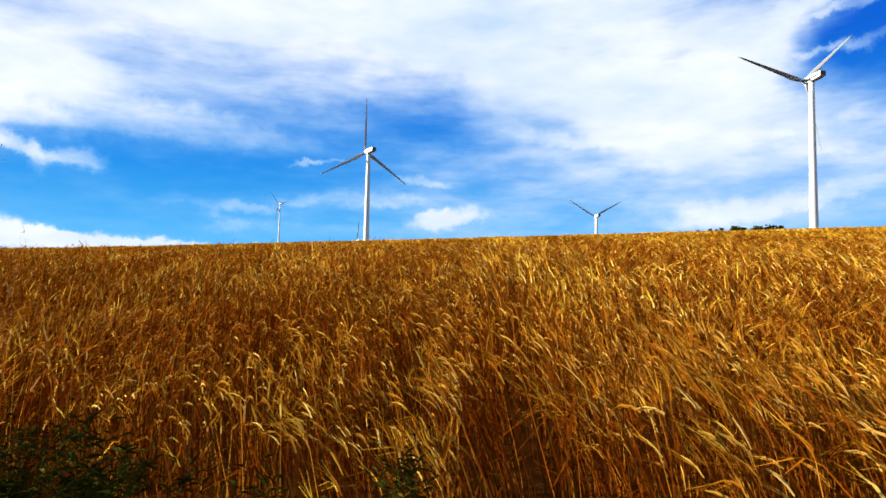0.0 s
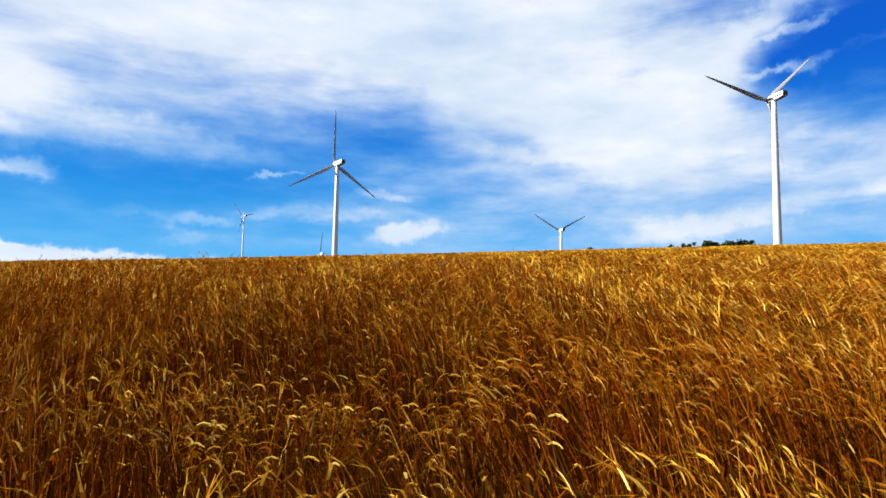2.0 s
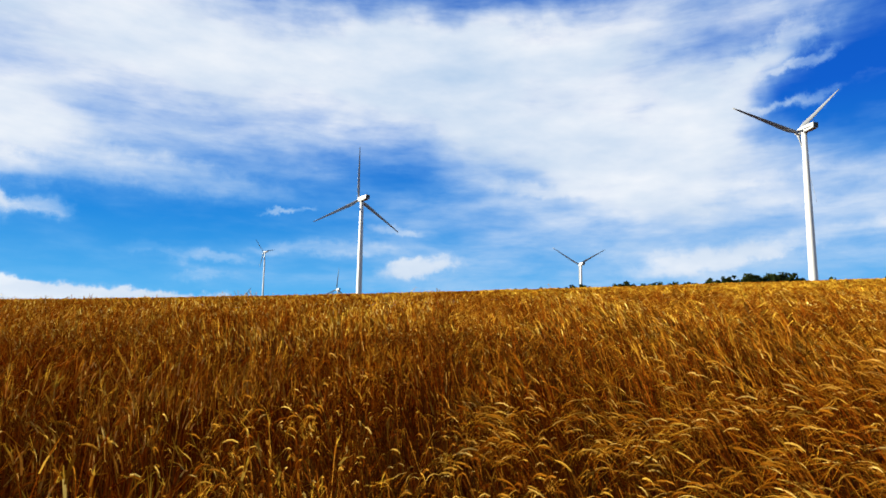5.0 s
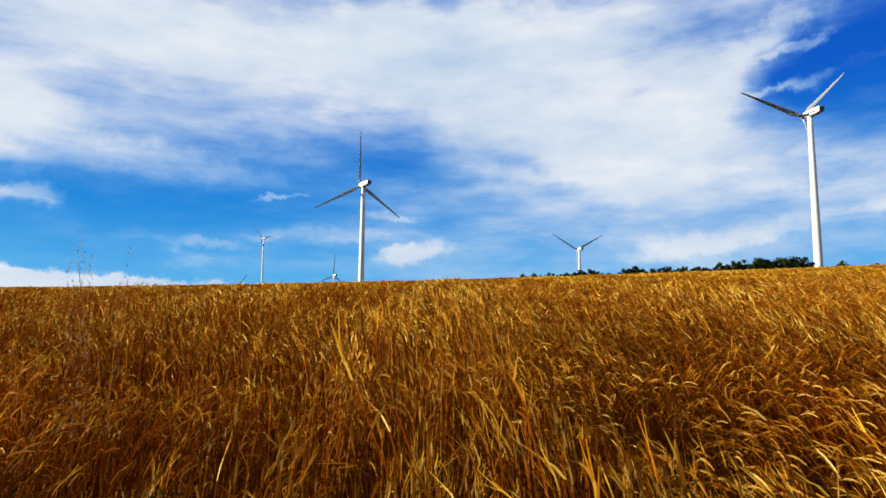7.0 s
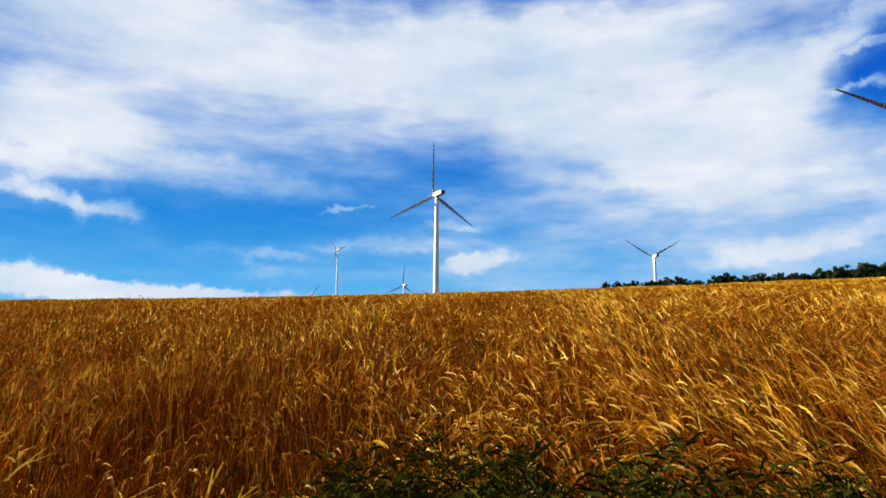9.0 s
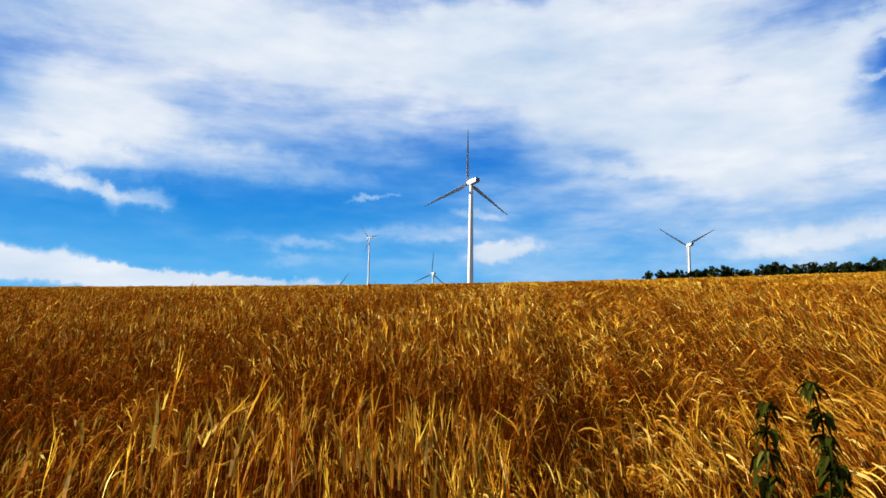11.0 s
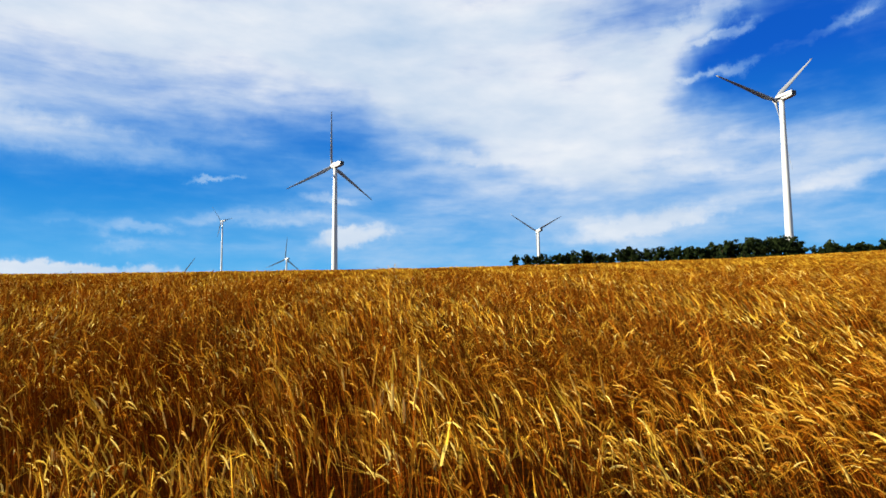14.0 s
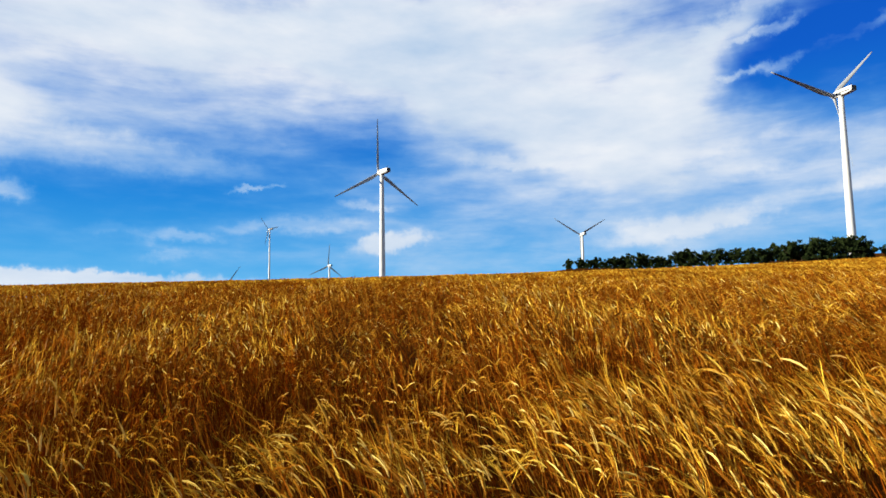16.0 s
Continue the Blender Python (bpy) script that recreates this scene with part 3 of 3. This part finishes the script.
def sow(crop, x0, x1, w0, w1, per_m2, level, fat=1.0):
    """Nodding bearded cereal: level 0 in full, 3 the plainest, for the far field."""
    n = int((x1 - x0) * (w1 - w0) * per_m2)
    x, w = RS.uniform(x0, x1, n), RS.uniform(w0, w1, n)
    y = w + rail(x)
    # a ragged front edge
    front = 1.3 + 0.16 * ripple(x, y, 2.3)
    for a, b, back in WEEDY:
        front = np.where((x > a) & (x < b), np.maximum(front, back + 0.2 * ripple(x, y, 0.8)), front)
    keep = w > front + RS.uniform(-0.1, 0.25, n) * (w < 2.5)
    # thin places between the clumps
    thin = ripple(x - 7, y + 3, 1.1) + 0.6 * ripple(x, y, 0.5)
    keep &= RS.uniform(0, 1, n) < np.clip(1.15 + 0.7 * thin, 0.3, 1.0)
    x, y, w = x[keep], y[keep], w[keep]
    n = len(x)
    z = land(x, y)
    # seen end on, the far crop closes to an even top
    even = 0.26 - 0.17 * np.clip((w - 22) / 10, 0, 1)
    swell = 0.18 * ripple(x, y, 3.1) + 0.19 * ripple(x, y, 1.05) + 0.08 * ripple(x + 2, y, 0.5)
    tall = CROP * (0.9 + swell * (1, 1, 0.8, even)[level]) * (RS.uniform(0.86, 1.08, n) if level < 2 else RS.uniform(0.93, 1.03, n) if level == 2 else RS.uniform(0.985, 1.005, n))
    wind = ripple(x + 3, y, 5.0)
    clump = ripple(x + 5, y - 2, 0.55)
    psi = 2.27 + 0.3 * ripple(x, y + 9, 7.0) + 0.5 * ripple(x - 4, y, 0.8) + RS.normal(0, 0.2, n)
    lean = np.clip((0.52, 0.55, 0.58, 0.55)[level] + 0.26 * wind + 0.24 * clump + RS.normal(0, 0.08, n), -0.1, 1.05)
    nod = np.clip((0.9, 0.92, 0.98, 1.05)[level] + 0.3 * wind + RS.normal(0, 0.32 if level < 2 else 0.22, n), 0.05, 2.2)
    side = np.stack([np.cos(psi), np.sin(psi), np.zeros(n)], -1)
    across = np.stack([-np.sin(psi), np.cos(psi), np.zeros(n)], -1)
    twist = RS.uniform(-1.5, 1.5, n)[:, None]
    flat = across * np.cos(twist) + side * np.sin(twist)
    root = np.stack([x, y, z - 0.02], -1)
    up = np.array([0, 0, 1.0])

    def line(start, angles, length):
        pts, p = [start], start
        for a in angles:
            p = p + (side * np.sin(a)[:, None] + up * np.cos(a)[:, None]) * (length / len(angles))[:, None]
            pts.append(p)
        return np.stack(pts, 1)

    def const(*w):
        return np.broadcast_to(np.array(w) * fat, (n, len(w)))

    ear = RS.uniform(0.085, 0.115, n) * (1, 1.05, 1.15, 1.3)[level]
    # the leaning crop keeps its height
    if level < 2:
        stem = (tall - 0.03) / np.maximum(np.cos(lean * 0.8), 0.6)
    else:
        stem = (tall + 0.07 - 2 * np.maximum(ear * np.cos(lean + nod * 0.9), 0)) / np.maximum(np.cos(lean), 0.5)
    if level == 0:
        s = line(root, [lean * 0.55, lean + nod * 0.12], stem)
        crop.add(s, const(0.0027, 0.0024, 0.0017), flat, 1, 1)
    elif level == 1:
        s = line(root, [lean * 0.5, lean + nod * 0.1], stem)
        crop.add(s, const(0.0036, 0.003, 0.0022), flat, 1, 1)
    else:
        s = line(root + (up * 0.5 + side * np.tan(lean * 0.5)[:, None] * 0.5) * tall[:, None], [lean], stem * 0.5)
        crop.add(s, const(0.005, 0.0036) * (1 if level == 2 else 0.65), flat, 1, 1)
    tip = s[:, -1]
    if level == 0:
        e = line(tip, [lean + nod * 0.55, lean + nod * 0.85, lean + nod * 1.15], ear)
        crop.add(e, const(0.0030, 0.0050, 0.0050, 0.0028), flat, 1, 0)
        crop.add(e, const(0.0030, 0.0050, 0.0050, 0.0028), np.cross(e[:, 2] - e[:, 1], flat) / ear[:, None] * 3, 1, 0)
    elif level == 1:
        e = line(tip, [lean + nod * 0.65, lean + nod * 1.1], ear)
        crop.add(e, const(0.0042, 0.0062, 0.0042), flat, 1, 0)
    elif level == 2:
        e = line(tip, [lean + nod * 0.9], ear)
        crop.add(e, const(0.0055, 0.0062), flat, 1, 0)
    else:
        e = line(tip, [lean + nod * 0.95], ear * 1.35)
        crop.add(e, const(0.007, 0.0098), flat, 1, 3)
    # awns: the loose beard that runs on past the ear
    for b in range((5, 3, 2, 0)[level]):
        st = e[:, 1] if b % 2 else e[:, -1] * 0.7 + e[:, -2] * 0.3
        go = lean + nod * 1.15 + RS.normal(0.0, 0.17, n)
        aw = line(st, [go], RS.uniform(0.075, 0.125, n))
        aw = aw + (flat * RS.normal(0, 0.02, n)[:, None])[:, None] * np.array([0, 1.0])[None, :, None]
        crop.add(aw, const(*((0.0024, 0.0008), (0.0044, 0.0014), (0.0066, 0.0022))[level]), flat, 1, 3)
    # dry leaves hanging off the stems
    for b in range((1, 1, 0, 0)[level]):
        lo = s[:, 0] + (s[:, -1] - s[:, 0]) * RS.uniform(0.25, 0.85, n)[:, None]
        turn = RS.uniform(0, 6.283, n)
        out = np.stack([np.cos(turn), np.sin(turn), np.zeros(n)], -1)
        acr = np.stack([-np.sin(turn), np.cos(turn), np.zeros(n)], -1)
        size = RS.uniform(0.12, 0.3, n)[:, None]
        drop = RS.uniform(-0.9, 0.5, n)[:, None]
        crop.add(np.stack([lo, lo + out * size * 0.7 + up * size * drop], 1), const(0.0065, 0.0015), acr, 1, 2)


crop = Crop()
sow(crop, -62, 4, 1.0, 1.9, 110, 1)
sow(crop, -63, 4, 1.9, 4.4, 225, 0)
sow(crop, -70, 6, 4.4, 9.0, 145, 1, 1.08)
sow(crop, -82, 9, 9.0, 19.0, 82, 2, 1.15)
sow(crop, -94, 13, 19.0, 30.0, 54, 3, 1.6)
sow(crop, -112, 18, 30.0, 44.0, 47, 3, 1.9)
sow(crop, -125, 42, 44.0, 66.0, 9, 3, 3.0)
sow(crop, -125, 60, 66.0, 100.0, 1.2, 3, 4.0)
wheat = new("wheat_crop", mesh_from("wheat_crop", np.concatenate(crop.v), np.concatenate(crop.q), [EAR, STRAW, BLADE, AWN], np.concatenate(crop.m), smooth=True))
tagged(wheat, "ripe golden cereal crop leaning in the wind", "wheat", kind="stuff")


# ---------------------------------------------------------------- weeds along the field's edge
def stem_points(rng, tall, bend, heading, k=6):
    pts, p, a = [], Vector((0, 0, -0.02)), 0.0
    d = Vector((math.sin(heading), math.cos(heading), 0))
    for _ in range(k + 1):
        pts.append(p.copy())
        a += bend / k
        p = p + (d * math.sin(a) + Vector((0, 0, 1)) * math.cos(a)) * (tall / k) + Vector((rng.uniform(-1, 1), rng.uniform(-1, 1), 0)) * tall * 0.008
    return pts


def stalk(bm, pts, r0, r1, k=5):
    loops = []
    for i, p in enumerate(pts):
        r = r0 + (r1 - r0) * i / (len(pts) - 1)
        loops.append([(p.x + r * math.cos(6.283 * j / k), p.y + r * math.sin(6.283 * j / k), p.z) for j in range(k)])
    return rings(bm, loops)


def leaf_blade(bm, base, out, length, wide, droop, fold=0.25):
    """A pointed leaf with a folded midrib, arching out from base along the horizontal way out."""
    side = Vector((-out.y, out.x, 0))
    rows = []
    for s, w in ((0.0, 0.12), (0.3, 0.9), (0.55, 1.0), (0.8, 0.6), (1.0, 0.04)):
        c = base + out * (length * s) + Vector((0, 0, length * (0.45 * s - droop * s * s)))
        h = Vector((0, 0, wide * w * fold))
        rows.append([bm.verts.new(c - side * wide * w * 0.5 + h), bm.verts.new(c), bm.verts.new(c + side * wide * w * 0.5 + h)])
    for a, b in zip(rows, rows[1:]):
        bm.faces.new((a[0], a[1], b[1], b[0]))
        bm.faces.new((a[1], a[2], b[2], b[1]))


def leaflet(bm, base, out, length, wide, droop):
    """A small leaf: a folded diamond."""
    side = Vector((-out.y, out.x, 0)) * wide * 0.5
    mid = base + out * length * 0.45 + Vector((0, 0, length * (0.14 + 0.5 * (0.3 - droop))))
    a, b = bm.verts.new(base), bm.verts.new(base + out * length + Vector((0, 0, length * (0.3 - droop))))
    l, r = bm.verts.new(mid - side), bm.verts.new(mid + side)
    bm.faces.new((a, r, b))
    bm.faces.new((a, b, l))


def nettle(seed, tall):
    """A slim upright stem with whorls of hanging toothed leaves, shorter towards the tip."""
    rng = random.Random(seed)
    t = thing("nettle", pose(0, 0, 0), "tall dark green nettle with drooping leaves standing in the crop's edge", "nettle", "nettles at the edge of the field")
    pts = stem_points(rng, tall, rng.uniform(0.0, 0.2), rng.uniform(0, 6.28), 18)
    part("stem", stalk(bmesh.new(), pts, 0.006, 0.003), NETTLE_AND_SHADED_WEED, t)
    for i in range(6, 19):
        s = i / 18
        size = 0.092 * (1.12 - 0.62 * s)
        for j in range(4):
            a = (i % 2) * 0.785 + j * 1.571 + rng.uniform(-0.35, 0.35)
            bm = bmesh.new()
            leaf_blade(bm, pts[i] + Vector((0, 0, rng.uniform(-0.012, 0.012))), Vector((math.cos(a), math.sin(a), 0)), size * rng.uniform(0.75, 1.15), size * 0.62, rng.uniform(0.9, 1.6))
            part("leaf", bm, NETTLE_AND_SHADED_WEED, t)
    bm = bmesh.new()
    for _ in range(70):
        i = rng.randint(9, 18)
        a = rng.uniform(0, 6.28)
        leaf_blade(bm, pts[i] + Vector((0, 0, rng.uniform(-0.03, 0.02))), Vector((math.cos(a), math.sin(a), 0)), 0.04, 0.012, 1.7)
    tagged(part("flower_tassel", bm, NETTLE_AND_SHADED_WEED, t), kind="stuff")
    return t


def leafy_weed(seed, tall, wide, flowers):
    """A bushy roadside weed: branching stems, many small leaves, small pale flower heads."""
    rng = random.Random(seed)
    t = thing("weed", pose(0, 0, 0), "bushy green weed with small pale flowers at the field's edge" if flowers else "dense dark green weed with narrow shade-darkened leaves at the field's edge", "weed", "weeds at the edge of the field")
    tips = []
    leaves = bmesh.new()
    for i in range(11):
        a = rng.uniform(0, 6.28)
        pts = stem_points(rng, tall * rng.uniform(0.72, 1.02), rng.uniform(0.1, 1.0) * wide, a, 8)
        part("stem", stalk(bmesh.new(), pts, 0.004, 0.0015), GREEN, t)
        for j in range(2, 9):
            for _ in range(36 if flowers else 38):
                b = rng.uniform(0, 6.28)
                p = pts[j] + Vector((rng.gauss(0, 1), rng.gauss(0, 1), rng.gauss(0, 0.9))) * 0.052
                out = Vector((math.cos(b), math.sin(b), 0))
                if flowers:
                    leaflet(leaves, p, out, rng.uniform(0.017, 0.04), rng.uniform(0.011, 0.02), rng.uniform(-0.4, 1.2))
                else:
                    leaflet(leaves, p, out, rng.uniform(0.035, 0.085), rng.uniform(0.006, 0.011), rng.uniform(-0.6, 1.3))
        tips.append(pts[-1])
    # flowerless weeds take the darker leaf colour, which paints in their shade
    part("foliage", leaves, BUSH if flowers else NETTLE_AND_SHADED_WEED, t)
    if flowers:
        for p in tips:
            bm = bmesh.new()
            for _ in range(4):
                c = p + Vector((rng.uniform(-1, 1) * 0.07, rng.uniform(-1, 1) * 0.07, rng.uniform(-0.12, 0.03)))
                for q in range(5):
                    b = q * 1.257 + c.x * 40
                    leaflet(bm, c, Vector((math.cos(b), math.sin(b), 0)), rng.uniform(0.004, 0.009), 0.004, rng.uniform(-1.0, 0.6))
            tagged(part("flower_head", bm, PETAL, t, "cluster of small whitish flowers"), kind="stuff")
    return t


def tall_grass(seed, tall):
    """A grass stalk with a loose, drooping seed head."""
    rng = random.Random(seed)
    t = thing("tall_grass", pose(0, 0, 0), "tall dry wild grass stalk with a loose seed head", "grass stalk", "tall grass stalks over the crop")
    pts = stem_points(rng, tall, rng.uniform(0.05, 0.35), rng.uniform(-1.6, 0.2), 14)
    part("stem", stalk(bmesh.new(), pts, 0.0019, 0.001), STRAW, t)
    bm = bmesh.new()
    for i in range(9, 15):
        for _ in range(16):
            a = rng.uniform(0, 6.28)
            c = pts[min(i, 14)] + Vector((math.cos(a), math.sin(a), 0)) * rng.uniform(0.001, 0.006) + Vector((0, 0, rng.uniform(0, tall / 14)))
            leaf_blade(bm, c, Vector((math.cos(a), math.sin(a), 0)), rng.uniform(0.009, 0.017), 0.0032, rng.uniform(-1.2, 0.8))
    part("seed_head", bm, SEEDHEAD, t)
    bm = bmesh.new()
    for i in (3, 6):
        a = rng.uniform(0, 6.28)
        leaf_blade(bm, pts[i], Vector((math.cos(a), math.sin(a), 0)), 0.2, 0.007, 0.9)
    part("leaf", bm, BLADE, t)
    return t


def stand(x, w, lift=0.0, turn=0.0, s=1.0):
    y = float(rail(x)) + w
    return pose(x, y, float(land(x, y)) + lift, 0, 0, turn) @ Matrix.Diagonal((s, s, s, 1))


def plant(made, spots):
    """Set the first of a kind at the first spot and copies at the others."""
    made.matrix_world = stand(*spots[0])
    for sp in spots[1:]:
        copy_thing(made, stand(*sp) @ Matrix.Diagonal((1 / made.scale[0], 1 / made.scale[1], 1 / made.scale[2], 1)))


WR = random.Random(21)
# x, distance from the track, height
NETTLES = [(-37.59, 2.05, 1.18), (-37.36, 2.05, 1.24), (-37.14, 2.05, 1.15), (-36.97, 2.05, 1.25), (-36.72, 2.05, 1.24), (-36.44, 2.05, 1.12), (-37.27, 1.9, 1.09), (-36.87, 1.9, 1.07), (-36.66, 1.9, 1.13), (-37.47, 1.9, 1.1), (-36.45, 1.9, 1.05)]
kinds = [nettle(1, 1.2), nettle(2, 1.2), nettle(3, 1.2)]
for i, made in enumerate(kinds):
    plant(made, [(x, w, 0, WR.uniform(0, 360), h / 1.2) for x, w, h in NETTLES[i::3]])
bushes = [(x + WR.uniform(-0.06, 0.06), WR.uniform(1.6, 2.15), 0, WR.uniform(0, 360), WR.uniform(0.8, 0.96)) for x in np.linspace(-29.65, -29.0, 8)]
bushes += [(x + WR.uniform(-0.06, 0.06), WR.uniform(1.65, 2.35), 0, WR.uniform(0, 360), WR.uniform(0.94, 1.08) - 0.5 * (x + 27.65) ** 2) for x in np.linspace(-28.1, -27.2, 14)]
bushes += [(x, WR.uniform(1.45, 1.8), 0, WR.uniform(0, 360), WR.uniform(0.66, 0.78)) for x in (-28.85, -28.65, -28.45, -28.3)]
plant(leafy_weed(4, 1.08, 0.6, True), bushes[0::2])
plant(leafy_weed(5, 1.04, 0.65, True), bushes[1::2])
dark = [(x + WR.uniform(-0.08, 0.08), WR.uniform(1.6, 2.4), 0, WR.uniform(0, 360), WR.uniform(0.82, 1.0) - 0.16 * (x + 31.05) ** 2) for x in np.linspace(-31.95, -30.2, 26)]
dark += [(x + WR.uniform(-0.1, 0.1), WR.uniform(1.35, 1.75), 0, WR.uniform(0, 360), WR.uniform(0.6, 0.82)) for x in np.arange(-3.2, 0.3, 0.22)]
dark += [(x + WR.uniform(-0.1, 0.1), WR.uniform(1.4, 2.2), 0, WR.uniform(0, 360), WR.uniform(0.7, 0.88)) for x in np.linspace(-14.2, -13.2, 9)]
dark += [(x + WR.uniform(-0.1, 0.1), WR.uniform(1.15, 1.55), 0, WR.uniform(0, 360), WR.uniform(0.75, 0.98)) for x in np.arange(-26.9, -25.2, 0.24)]
dark += [(x + WR.uniform(-0.05, 0.05), WR.uniform(1.5, 2.0), 0, WR.uniform(0, 360), WR.uniform(0.74, 0.92)) for x in np.linspace(-37.3, -36.4, 11)]
plant(leafy_weed(6, 1.14, 0.9, False), dark[0::2])
plant(leafy_weed(7, 1.08, 1.1, False), dark[1::2])
# tall stalks that stand up against the sky
stalks = [(-2.49, 1.5, 1.83), (-2.51, 1.5, 1.78), (-2.43, 1.5, 1.72), (-2.45, 1.5, 1.66), (-2.23, 1.5, 1.85), (-2.31, 1.5, 1.69), (-2.25, 1.5, 1.7), (-2.57, 1.5, 1.56), (-2.55, 1.5, 1.6), (-2.52, 1.5, 1.63), (-2.66, 1.5, 1.65), (-2.4, 1.5, 1.6), (-2.32, 1.5, 1.61), (-3.11, 1.5, 1.57), (-2.14, 1.5, 1.57), (-25.66, 1.95, 1.68), (-25.65, 1.95, 1.62), (-25.71, 1.95, 1.61), (-25.84, 1.95, 1.61), (-25.79, 1.95, 1.61), (-42.97, 2.2, 1.75), (-43.01, 2.2, 1.66), (-42.85, 2.2, 1.61), (-42.6, 2.2, 1.61), (-43.28, 2.2, 1.57)]
stalks = [(x, w, 0, WR.uniform(-30, 30), (h - 0.09) / 1.7) for x, w, h in stalks]
plant(tall_grass(8, 1.7), stalks[0::2])
plant(tall_grass(9, 1.7), stalks[1::2])


def verge():
    """Rough green grass below the crop's edge."""
    v, q, count = [], [], 0
    n = 26000
    x, w = RS.uniform(-62, 4, n), RS.uniform(0.6, 2.1, n)
    y = w + rail(x)
    z = land(x, y)
    keep = ripple(x, y, 2.7) + RS.uniform(-0.8, 0.8, n) > -0.35
    x, y, z = x[keep], y[keep], z[keep]
    n = len(x)
    a = RS.uniform(0, 6.283, n)
    out = np.stack([np.cos(a), np.sin(a), np.zeros(n)], -1)
    acr = np.stack([-np.sin(a), np.cos(a), np.zeros(n)], -1)
    tall = (RS.uniform(0.25, 0.6, n) + 0.12 * ripple(x, y, 1.3))[:, None]
    up = np.array([0, 0, 1.0])
    p0 = np.stack([x, y, z - 0.02], -1)
    p1 = p0 + out * tall * 0.12 + up * tall * 0.6
    p2 = p0 + out * tall * RS.uniform(0.2, 0.6, (n, 1)) + up * tall
    vv, qq = strips(np.stack([p0, p1, p2], 1), np.broadcast_to(np.array([0.004, 0.0045, 0.0006]), (n, 3)), acr, 1, 0)
    ob = new("verge_grass", mesh_from("verge_grass", vv, qq, [GREEN], smooth=False))
    tagged(ob, "rough dark green grass along the field's edge", "grass", kind="stuff")


verge()
